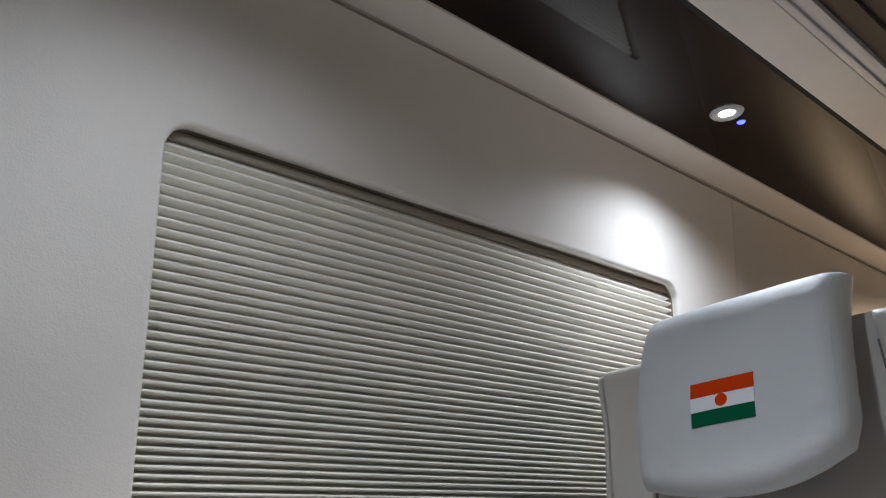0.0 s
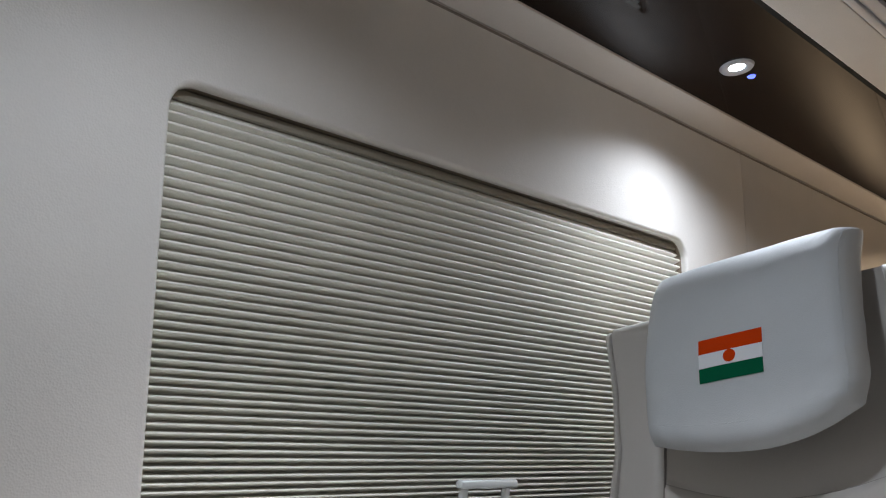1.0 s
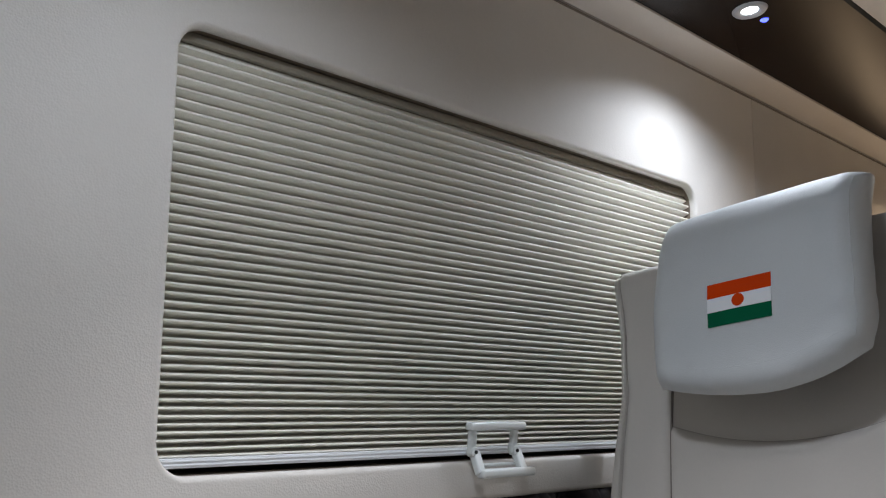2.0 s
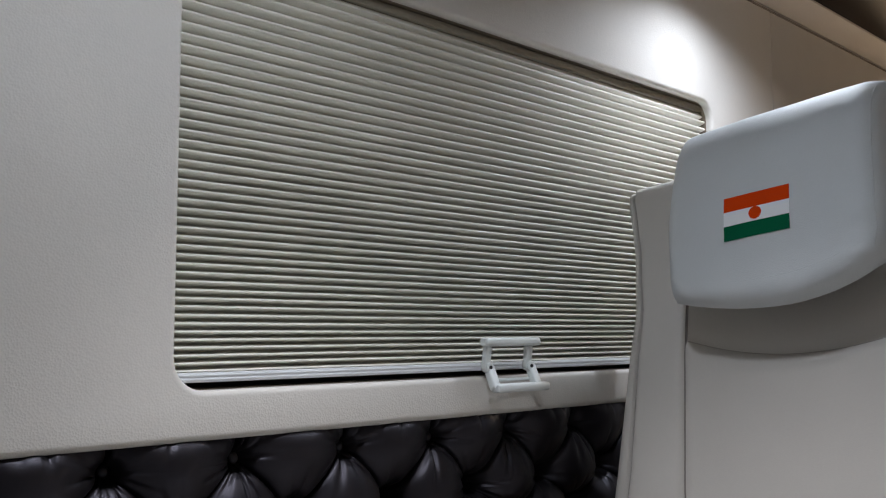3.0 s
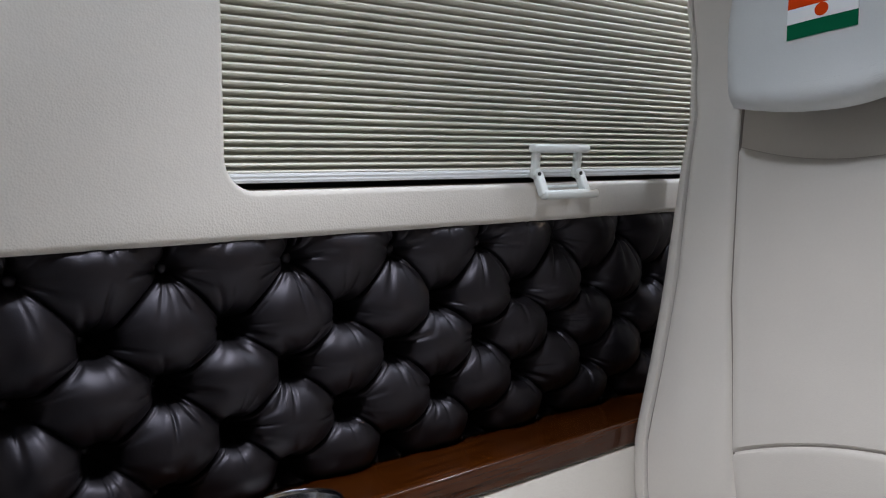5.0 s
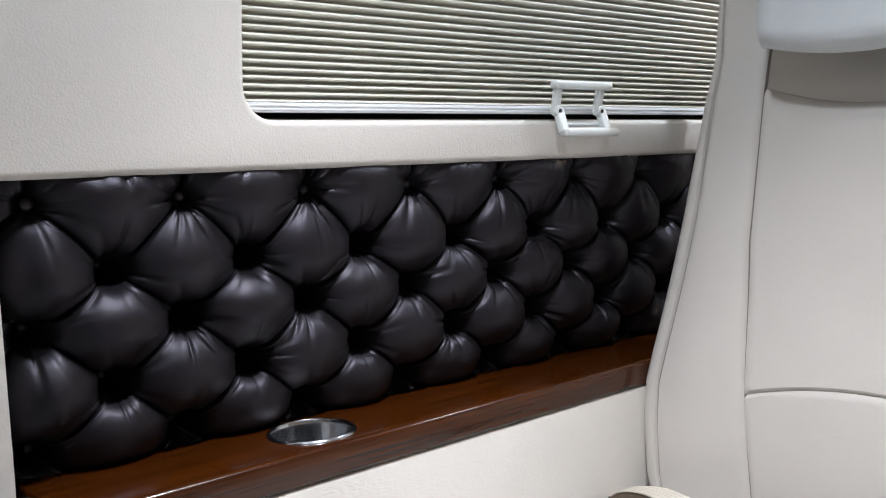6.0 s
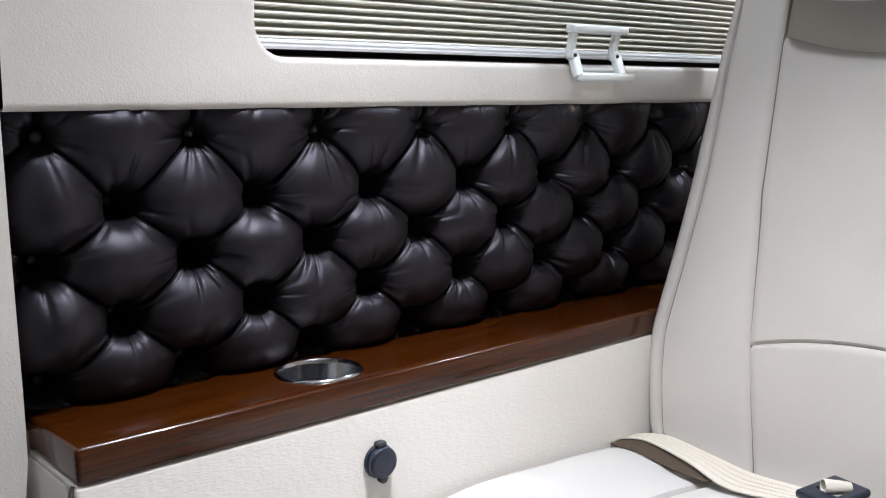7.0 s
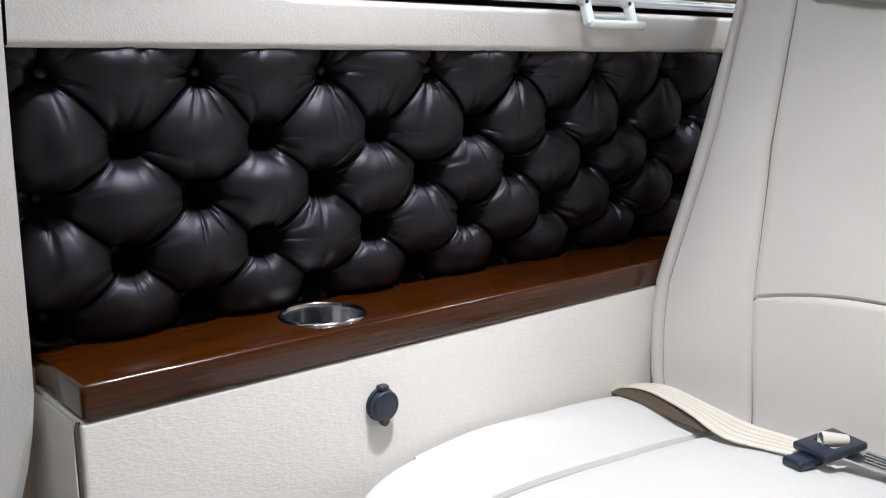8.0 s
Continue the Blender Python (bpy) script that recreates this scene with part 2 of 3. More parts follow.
def window_ring(grow, n, per=8):
    x0, x1, s0, s1 = WIN[0] - grow, WIN[1] + grow, WIN[2] - grow, WIN[3] + grow
    r = WIN_R + grow
    out = []
    for cx, cs, a0 in ((x1 - r, s1 - r, 0), (x0 + r, s1 - r, 90), (x0 + r, s0 + r, 180), (x1 - r, s0 + r, 270)):
        for k in range(per + 1):
            a = radians(a0 + 90 * k / per)
            out.append(W(cx + r * math.cos(a), cs + r * math.sin(a), n))
    return out


def window_wall():
    x0, x1, s0, s1 = 1.007, 2.526, 0.953, 1.72
    bm = bmesh.new()
    rings = []
    for k in range(7):
        a = radians(90 * k / 6)
        rings.append([bm.verts.new(p) for p in window_ring(0.007 * (1 - math.sin(a)), 0.007 * (1 - math.cos(a)))])
    rings.append([bm.verts.new(p) for p in window_ring(0, 0.045)])
    for a, b in zip(rings, rings[1:]):
        for i in range(len(a)):
            j = (i + 1) % len(a)
            bm.faces.new((a[i], a[j], b[j], b[i]))
    # outer rim with a soft rolled lower edge
    outer = [bm.verts.new(W(x, s, 0)) for x, s in ((x0, s0 + 0.008), (x1, s0 + 0.008), (x1, s1), (x0, s1))]
    edges = [bm.edges.new((outer[i], outer[(i + 1) % 4])) for i in range(4)]
    first = rings[0]
    edges += [bm.edges.get((first[i], first[(i + 1) % len(first)])) for i in range(len(first))]
    bmesh.ops.triangle_fill(bm, edges=edges, use_beauty=True)
    low = [outer[0], outer[1]]
    for k in range(1, 6):
        a = radians(90 * k / 5)
        row = [bm.verts.new(W(x, s0 + 0.008 * (1 - math.sin(a)), 0.008 * (1 - math.cos(a)))) for x in (x0, x1)]
        bm.faces.new((low[0], low[1], row[1], row[0]))
        low = row
    row = [bm.verts.new(W(x, s0, 0.05)) for x in (x0, x1)]
    bm.faces.new((low[0], low[1], row[1], row[0]))
    return bm


structure("wall_window_side", window_wall(), VINYL, "beige grained vinyl side wall round a wide window", "wall")
structure("wall_rear_section", wall_box(2.529, 3.705, 0.0, 1.72, 0.0, 0.05, 0.003), VINYL, "beige vinyl side wall panel behind a fine joint", "wall")
structure("wall_rear_end", wall_box(3.727, 4.3, 0.0, 1.72, 0.0, 0.05, 0.003), VINYL, "beige vinyl end panel of the side wall", "wall")
structure("wall_rear_joint", wall_box(3.7055, 3.7265, 0.0, 1.72, 0.012, 0.05), GAP, "dark rubber joint between two side wall panels", "wall")
structure("wall_recess_back", wall_box(-1.3, 2.528, 0.0, 0.985, 0.100, 0.12), GAP, "dark backing board in the recess of the side wall", "wall")
structure("wall_outer_skin", wall_box(-1.3, 4.3, 1.0, 1.76, 0.075, 0.10), GAP, "dark outer skin behind the side wall", "wall")


def pillar():
    """Flat panel whose edge runs straight down and then swings away at its foot."""
    edge = [(1.003, 1.72), (1.003, 1.2), (1.003, 0.96), (1.005, 0.85), (1.0085, 0.70), (1.009, 0.65), (1.006, 0.615), (1.000, 0.58), (0.99, 0.54), (0.97, 0.50), (0.93, 0.44), (0.86, 0.38)]
    bm = bmesh.new()
    front = [bm.verts.new(W(x, s, -0.004)) for x, s in edge] + [bm.verts.new(W(-1.3, 0.38, -0.004)), bm.verts.new(W(-1.3, 1.72, -0.004))]
    face = bm.faces.new(front)
    out = bmesh.ops.extrude_face_region(bm, geom=[face])
    away = W(0, 1, 0.03) - W(0, 1, 0)
    bmesh.ops.translate(bm, vec=away, verts=[v for v in out["geom"] if isinstance(v, bmesh.types.BMVert)])
    return bm


structure("wall_pillar", pillar(), VINYL, "plain beige vinyl pillar panel beside the padded recess", "wall", smooth=False)
structure("wall_foot", wall_box(-1.3, 1.022, 0.0, 0.66, 0.034, 0.06), TAN, "tan lower trim behind the pillar panel", "wall")

# ---- window and blind ----
win = tagged(finish("window_1", wall_box(1.20, 2.32, 0.99, 1.49, 0.068, 0.073), GLASS), "dark window pane behind a closed pleated blind", "window", kind="structure")
win.visible_shadow = False
part("window_frame", join(wall_box(1.20, 1.236, 0.98, 1.50, 0.047, 0.066), wall_box(2.287, 2.32, 0.98, 1.50, 0.047, 0.066), wall_box(1.236, 2.287, 0.98, 1.0095, 0.047, 0.066), wall_box(1.236, 2.287, 1.462, 1.50, 0.047, 0.066)), GAP, win, "black rubber window frame")

channel = bmesh.new()
rows_c = [[channel.verts.new(p) for p in window_ring(-0.0008, n)] for n in (0.0125, 0.046)]
for k in range(len(rows_c[0])):
    m = (k + 1) % len(rows_c[0])
    channel.faces.new((rows_c[0][k], rows_c[0][m], rows_c[1][m], rows_c[1][k]))
part("channel", channel, CHANNEL, win, "dark brown rubber channel inside the opening")
blind = thing("pleated_blind", W(1.76, 1.02, 0.03), "closed pale grey-green pleated blind with white bottom rail and handle", "blind")


def pleats():
    """Folds that hang tighter towards the bottom rail."""
    verts, faces, rows = [], [], []
    rows.append((1.0185, 0.024))
    ridge = 1.0218
    while ridge < 1.4500:
        pitch = 0.0078 + 0.0119 * (ridge - 1.03)
        deep = 0.0170 - 0.008 * (ridge - 1.03)
        for f, d in ((-0.10, 0.035), (-0.03, 0.005), (0.03, 0.0), (0.09, 0.015), (0.15, 0.055), (0.21, 0.15), (0.26, 0.34), (0.31, 0.66), (0.35, 1.0), (0.47, 1.0), (0.58, 0.82), (0.70, 0.52), (0.82, 0.20)):
            if f > 0 or not rows or ridge + f * pitch > rows[-1][0]:
                rows.append((ridge + f * pitch, 0.0150 + deep * d))
        ridge += pitch
    rows.append((1.4562, 0.024))
    xs = [1.2395 + (2.2842 - 1.2395) * k / 48 for k in range(49)]
    for s, n in rows:
        for x in xs:
            wob = 0.0004 * noise.noise(Vector((x * 4, s * 40, 0.3)))
            verts.append(W(x, s + wob, n))
    m = len(xs)
    for j in range(len(rows) - 1):
        for i in range(m - 1):
            faces.append((j * m + i, j * m + i + 1, (j + 1) * m + i + 1, (j + 1) * m + i))
    return mesh_from(verts, faces)


part("fabric", pleats(), BLIND, blind, "pale grey-green pleated fabric", angle=80)
part("head_rail", wall_box(1.24, 2.28, 1.4563, 1.4685, 0.0165, 0.034, 0.003), HEAD_RAIL, blind)
rail = wall_box(1.2405, 2.2815, 1.0105, 1.0205, 0.0125, 0.030, 0.0015)
rail_part = part("bottom_rail", rail, RAIL, blind, "white ribbed aluminium bottom rail")
for s_rib in (1.0135, 1.0175):
    part("rib", wall_box(1.240, 2.281, s_rib - 0.0011, s_rib + 0.0011, 0.0118, 0.014, 0.0006), RAIL, rail_part)


def latch():
    up = wall_box(1.6655, 1.7765, 1.0425, 1.0535, -0.016, -0.002, 0.004, 3)
    out = [up]
    for x in (1.677, 1.759):
        limb = wall_box(x - 0.006, x + 0.006, 1.012, 1.046, -0.010, -0.001, 0.003, 3)
        for v in limb.verts:
            v.co.x += (0.002 if x < 1.7 else 0.003) * (v.co.z - 1.03) / 0.017
        ear = disc(W(x, 1.0155, -0.006), 0.0066, 0.012, W(0, 0, 1) - W(0, 0, 0), 24, 0.002)
        out += [limb, ear]
    return join(*out)


def latch_flap():
    out = []
    for x in (1.675, 1.758):
        limb = box((-0.0066, -0.0185, -0.0055), (0.0066, 0.0185, 0.0055), 0.003, 3)
        limb.transform(Matrix.Translation(W(x + 0.004, 1.002, -0.013)) @ Matrix.Rotation(radians(-28), 4, "X") @ Matrix.Rotation(radians(90), 4, "X") @ Matrix.Rotation(radians(-12), 4, "Z"))
        out.append(limb)
    out.append(wall_box(1.672, 1.777, 0.9830, 0.9945, -0.031, -0.016, 0.004, 3))
    out.append(wall_box(1.679, 1.757, 0.9965, 1.0005, -0.012, -0.006, 0.001, 2))
    return join(*out)


handle = part("handle", latch(), WHITE_PLASTIC, blind, "white plastic lift handle")
part("flap", latch_flap(), WHITE_PLASTIC, handle)
for x in (1.677, 1.759):
    part("screw", disc(W(x, 1.0155, -0.0123), 0.0024, 0.002, W(0, 0, 1) - W(0, 0, 0), 16), BLACK_PLASTIC, handle, "dark screw hole")

# ---- buttoned leather panel ----
TUFT = (1.0, 2.12, 0.655, 0.958)
BX, BS, BX0, BS0 = 0.1415, 0.1165, 1.1825, 0.929
tufted = thing("tufted_panel", W(1.7, 0.66, 0.03), "dark brown leather wall panel, deep buttoned in diamonds", "wall panel")


def tuft_depth(x, s):
    # the second row of buttons sits a little low
    u, v = (x - BX0) / BX, (s + 0.008 * math.exp(-((s - 0.866) / 0.03) ** 2) - BS0) / BS
    # above the top row the folds run straight up
    a, b = u + min(v, 0.0), u - min(v, 0.0)
    fa, fb = a - math.floor(a), b - math.floor(b)
    da, db = min(fa, 1 - fa), min(fb, 1 - fb)
    puff = (math.sin(math.pi * fa) * math.sin(math.pi * fb)) ** 0.62
    if v > 0.0:
        # square shoulders towards the top edge
        puff = abs(math.sin(math.pi * u)) ** (1.24 - 0.80 * min(v / 0.25, 1.0))
    depth = 0.0125 - 0.0205 * puff
    fa0, fb0 = math.floor(a), math.floor(b)
    for ca in (0, 1):
        for cb in (0, 1):
            bu, bv = (fa0 + ca + fb0 + cb) / 2, (fa0 + ca - fb0 - cb) / 2
            px, ps = (u - bu) * BX, (v - bv) * BS
            r = math.hypot(px, ps)
            pull = 0.42 if bv > -0.25 else 1.0
            depth += pull * 0.038 * math.exp(-(r / (0.0148 if pull == 1 else 0.0115)) ** 2.6) + (0.4 + 0.6 * pull) * 0.011 * math.exp(-(r / 0.032) ** 2)
            if r < 0.066:
                ang = math.atan2(ps, px)
                seed = bu * 7.3 + bv * 3.1
                swirl = noise.noise(Vector((seed, math.cos(ang) * 1.3, math.sin(ang) * 1.3)))
                fold = abs(math.sin(4.6 * ang + seed * 5 + 2.5 * swirl)) ** 7
                keep = max(0.0, 0.6 + 1.3 * noise.noise(Vector((seed * 1.7, math.cos(ang) * 2 + 4, math.sin(ang) * 2))))
                reach = (1 - (r / 0.066) ** 2) ** 2 * min(1.0, r / 0.018)
                depth += 0.0068 * fold * keep * reach * (1.0 if ps < 0 else 0.6) * min(max((s - 0.700) / 0.04, 0.0), 1.0)
    depth += 0.0038 * (math.exp(-(da / 0.013) ** 2) + math.exp(-(db / 0.013) ** 2))
    # a tuck runs below each fold, close to the buttons
    sa, sb = (fa if fa < 0.5 else fa - 1), (1 - fb if fb > 0.5 else -fb)
    tuck_a = math.exp(-((sa + 0.062) / 0.015) ** 2) - 0.6 * math.exp(-((sa + 0.032) / 0.014) ** 2)
    tuck_b = math.exp(-((sb + 0.062) / 0.015) ** 2) - 0.6 * math.exp(-((sb + 0.032) / 0.014) ** 2)
    if v < 0.0:
        keep_a = max(0.0, 0.55 + 1.4 * noise.noise(Vector((math.floor(a + 0.5) * 3.7, u * 1.3, 7.0))))
        keep_b = max(0.0, 0.55 + 1.4 * noise.noise(Vector((math.floor(b + 0.5) * 2.9, u * 1.3, 11.0))))
        depth += 0.0034 * (tuck_a * keep_a * math.exp(-(db / 0.30) ** 2) + tuck_b * keep_b * math.exp(-(da / 0.30) ** 2))
    depth += 0.0022 * noise.noise(Vector((x * 16, s * 16, 1.0))) + 0.0003 * noise.noise(Vector((x * 60, s * 60, 3.0)))
    depth += 0.030 * min(max((0.735 - s) / 0.075, 0.0), 1.0) ** 1.5
    depth += 0.045 * min(max((1.062 - x) / 0.062, 0.0), 1.0) ** 2
    rim = min(TUFT[3] - s, 0.022) / 0.022
    depth += 0.016 * (1 - edge_curve(rim, 1.0))
    return depth


def tufts():
    nx, ns = 1000, 250
    verts, faces = [], []
    for j in range(ns + 1):
        s = TUFT[2] + (TUFT[3] - TUFT[2]) * j / ns
        for i in range(nx + 1):
            x = TUFT[0] + (TUFT[1] - TUFT[0]) * i / nx
            verts.append(W(x, s, 0.0035 + tuft_depth(x, s)))
    for j in range(ns):
        for i in range(nx):
            k = j * (nx + 1) + i
            faces.append((k, k + 1, k + nx + 2, k + nx + 1))
    return mesh_from(verts, faces)


part("padding", tufts(), TUFT_LEATHER, tufted, angle=75)
button_mesh = None
for row in range(0, 5):
    for col in range(-1, 10):
        bx = BX0 + BX * (col + 0.5 * (row % 2))
        bs = BS0 - BS * 0.5 * row - (0.008 if row == 1 else 0)
        if not (TUFT[0] + 0.01 < bx < TUFT[1] - 0.01 and bs > TUFT[2] + 0.01):
            continue
        at = W(bx, bs, 0.066 if row else 0.034)
        if button_mesh is None:
            ob = part("button", lathe([(0, 0.004), (0.003, 0.0037), (0.0055, 0.002), (0.0065, 0), (0.0055, -0.004), (0, -0.004)], (0, 0, 0), W(0, 0, -1) - W(0, 0, 0), 16), TUFT_LEATHER, tufted)
            button_mesh = ob.data
        else:
            ob = new("button", button_mesh)
            ob.parent = tufted
            ob.matrix_parent_inverse = Matrix.Translation(tufted.location).inverted()
        ob.location = at

# ---- side box under the ledge ----
side_box = thing("side_box", (1.8, 0.0, 0.0), "low side box covered in grained cream vinyl under a wooden ledge", "side box")
part("front_panel", box((1.020, -0.0545, 0.0), (2.298, 0.085, 0.6475), 0.004, 3), BOX_VINYL, side_box)
part("end_panel", box((1.0165, -0.042, 0.0), (1.0196, 0.085, 0.6455), 0.001, 1), BOX_VINYL, side_box)
part("piping", tube([(1.017, -0.0505, 0.02), (1.017, -0.0505, 0.3), (1.017, -0.0505, 0.62), (1.0175, -0.049, 0.640), (1.020, -0.048, 0.6475)], 0.0020), DARK_SEAM, side_box, "dark piping along the corner")

# ---- wooden ledge with its cup holder ----
CUP = (1.294, 0.004)
LEDGE_TOP = 0.681


def ledge_board():
    body = box((1.0215, -0.0565, 0.648), (2.298, 0.10, LEDGE_TOP), 0.0055, 4)
    raw = finish("ledge_raw", body, WOOD)
    cutter = finish("ledge_cutter", disc((*CUP, LEDGE_TOP), 0.0445, 0.2, (0, 0, 1), 56), WOOD)
    mod = raw.modifiers.new("hole", "BOOLEAN")
    mod.operation, mod.object, mod.solver = "DIFFERENCE", cutter, "EXACT"
    bpy.context.view_layer.update()
    me = bpy.data.meshes.new_from_object(raw.evaluated_get(bpy.context.evaluated_depsgraph_get()))
    bm = bmesh.new()
    bm.from_mesh(me)
    for ob in (raw, cutter):
        bpy.data.objects.remove(ob)
    return bm


tagged(finish("wooden_ledge", ledge_board(), WOOD), "glossy reddish brown lacquered wooden ledge along the wall", "ledge")
cup = thing("cup_holder", (*CUP, LEDGE_TOP), "round stainless steel cup holder sunk into the wooden ledge", "cup holder")
part("rim", lathe([(0.0418, -0.004), (0.0422, 0.0012), (0.0432, 0.0024), (0.0450, 0.0026), (0.0466, 0.0014), (0.0470, 0.0002), (0.0445, 0.0002)], (*CUP, LEDGE_TOP), sides=64), STEEL, cup, "polished steel rim")
part("cup", lathe([(0.0425, 0.001), (0.0415, -0.004), (0.0395, -0.066), (0.036, -0.070), (0, -0.070)], (*CUP, LEDGE_TOP), sides=64), STEEL, cup)

# ---- power socket ----
SOCK = (1.3235, 0.592)
socket = thing("power_socket", (SOCK[0], -0.0545, SOCK[1]), "black round power socket with closed rubber cap on cream vinyl", "socket")
part("flange", disc((SOCK[0], -0.0570, SOCK[1]), 0.0180, 0.005, (0, -1, 0), 40, 0.0015), NAVY_PLASTIC, socket)
lid = part("cap", disc((SOCK[0], -0.0630, SOCK[1]), 0.0165, 0.010, (0, -1, 0), 40, 0.003), NAVY_PLASTIC, socket)
part("ridge", tube([(SOCK[0] + 0.0122 * math.cos(k * math.pi / 16), -0.0675, SOCK[1] + 0.0122 * math.sin(k * math.pi / 16)) for k in range(32)], 0.0008, 6, True), BLACK_PLASTIC, lid)
part("hinge", box((SOCK[0] - 0.0062, -0.0655, SOCK[1] + 0.0150), (SOCK[0] + 0.0062, -0.0555, SOCK[1] + 0.0222), 0.0030, 3), BLACK_PLASTIC, lid)
part("tab", disc((SOCK[0], -0.0625, SOCK[1] - 0.0170), 0.0055, 0.008, (0, -1, 0), 24, 0.002), BLACK_PLASTIC, lid)

# ---- seat ----
YC = -0.346
seat = thing("passenger_seat", (1.6, YC, 0.0), "cream leather passenger seat with white headrest cover", "seat")
OUT = line([(0.40, -0.075), (0.50, -0.074), (0.535, -0.062), (0.60, -0.055), (0.656, -0.053), (0.733, -0.064), (0.875, -0.083), (1.018, -0.099), (1.075, -0.108), (1.16, -0.105), (1.235, -0.094), (1.27, -0.094)])
INNER = line([(0.40, -0.222), (0.509, -0.213), (0.645, -0.196), (0.837, -0.180), (1.013, -0.182), (1.072, -0.185), (1.16, -0.194), (1.27, -0.206)])


def mirror_y(y):
    return 2 * YC - y


def back_front(y, z):
    w = abs(y - YC)
    wing = min(max((w - 0.13) / 0.10, 0), 1)
    wing = wing * wing * (3 - 2 * wing)
    lumbar = 0.012 * math.exp(-((z - 0.64) / 0.12) ** 2)
    return 1.775 + 0.19 * (z - 0.5) - 0.016 * wing * (1 - 0.5 * min(max((z - 0.9) / 0.3, 0), 1)) - lumbar


def back_pad(left, right, low, high, rad, puff, side=1, nu=14, nv=60, deep=0.05, dip=0.0046, sweep=0.0):
    """A padded strip of the backrest; rad: rounding at left, right, low and high rims."""
    def place(a, b):
        mid = (left(0.8) + right(0.8)) / 2
        z = low(mid) + (high(mid) - low(mid)) * b
        y = left(z) + (right(z) - left(z)) * a
        z = low(y) + (high(y) - low(y)) * b
        wide, tall = abs(right(z) - left(z)), high(y) - low(y)
        e = edge_curve(a * wide, rad[0]) * edge_curve((1 - a) * wide, rad[1]) * edge_curve(b * tall, rad[2]) * edge_curve((1 - b) * tall, rad[3])
        x = back_front(y, z) + dip - (dip + puff) * e
        if sweep:
            q = min((z - low(y)) / 0.075, 1.0)
            x -= sweep * q * q * max(0.0, 1 - (abs(y - YC) / 0.158) ** 4)
        return (x, y if side > 0 else mirror_y(y), z)
    return sheet(place, nu, nv, (deep, 0, 0))


TOP = lambda y: 1.252 + 0.010 * math.exp(-((y - YC) / 0.18) ** 2)
BASE = lambda y: 0.44
PIP = lambda z: OUT(z) - 0.0145 - 0.011 * min(max((1.12 - z) / 0.25, 0.0), 1.0)
HSEAM = lambda y: 0.674 - 0.9 * (y - YC) ** 2
ARC = lambda y: 0.999 + 1.15 * (y - YC) ** 2
for side in (1, -1):
    part("bolster", back_pad(PIP, INNER, BASE, TOP, (0.006, 0.012, 0.03, 0.016), 0.004, side, 16, 90), SEAT_LEATHER, seat)
    part("side_gusset", back_pad(OUT, PIP, BASE, lambda y: TOP(y) - 0.002, (0.014, 0.005, 0.03, 0.012), 0.002, side, 8, 90, 0.09, 0.014), SEAT_LEATHER, seat)
    pts = [(back_front(PIP(z), z) + 0.0035, PIP(z) if side > 0 else mirror_y(PIP(z)), z) for z in np.linspace(0.47, 1.242, 70)]
    part("piping", tube(pts, 0.0014, 6), SEAM, seat, "grey piping")
    pts = [(back_front(INNER(z), z) + 0.0050, INNER(z) if side > 0 else mirror_y(INNER(z)), z) for z in np.linspace(0.47, 1.22, 70)]
    part("seam", tube([(p[0] - 0.0012, p[1], p[2]) for p in pts], 0.0019, 6), SEAM, seat)
RIGHT = lambda z: mirror_y(INNER(z))
part("lumbar_panel", back_pad(INNER, RIGHT, BASE, HSEAM, (0.008, 0.008, 0.03, 0.005), 0.0015, 1, 30, 30, dip=0.003), SEAT_LEATHER, seat)
part("back_panel", back_pad(INNER, RIGHT, HSEAM, ARC, (0.008, 0.008, 0.005, 0.012), 0.0015, 1, 30, 40, dip=0.003), SEAT_LEATHER, seat)
part("upper_panel", back_pad(INNER, RIGHT, ARC, TOP, (0.008, 0.008, 0.010, 0.02), -0.005, 1, 30, 30, sweep=-0.012), SEAT_LEATHER, seat)
for f, z0, thread in ((HSEAM, 0.0014, 0.0008), (ARC, 0.0046, 0.0014)):
    pts = [(back_front(y, f(y)) + z0 + 0.001, y, f(y)) for y in np.linspace(INNER(f(-0.2)), mirror_y(INNER(f(-0.2))), 40)]
    part("seam", tube(pts, thread, 6), FINE_SEAM, seat)


def shell_edge(z):
    q = min(max((z - 0.72) / 0.13, 0.0), 1.0)
    return OUT(z) - 0.006 + 0.012 * q * q * (3 - 2 * q)


def shell_place(a, b):
    z = 0.40 + 0.862 * b
    y = shell_edge(z)
    return (1.872 + 0.19 * (z - 0.5), y + (mirror_y(y) - y) * a, z)


part("back_core", sheet(lambda a, b: (1.812 + 0.19 * (0.40 + 0.845 * b - 0.5), OUT(0.40 + 0.845 * b) - 0.008 + (mirror_y(OUT(0.40 + 0.845 * b)) - OUT(0.40 + 0.845 * b) + 0.016) * a, 0.40 + 0.845 * b), 8, 30, (0.065, 0, 0)), SEAT_LEATHER, seat)
part("back_shell", sheet(shell_place, 8, 30, (0.032, 0, 0)), SEAT_LEATHER, seat)

# headrest
HR = (1.066, 1.311, 0.1430)


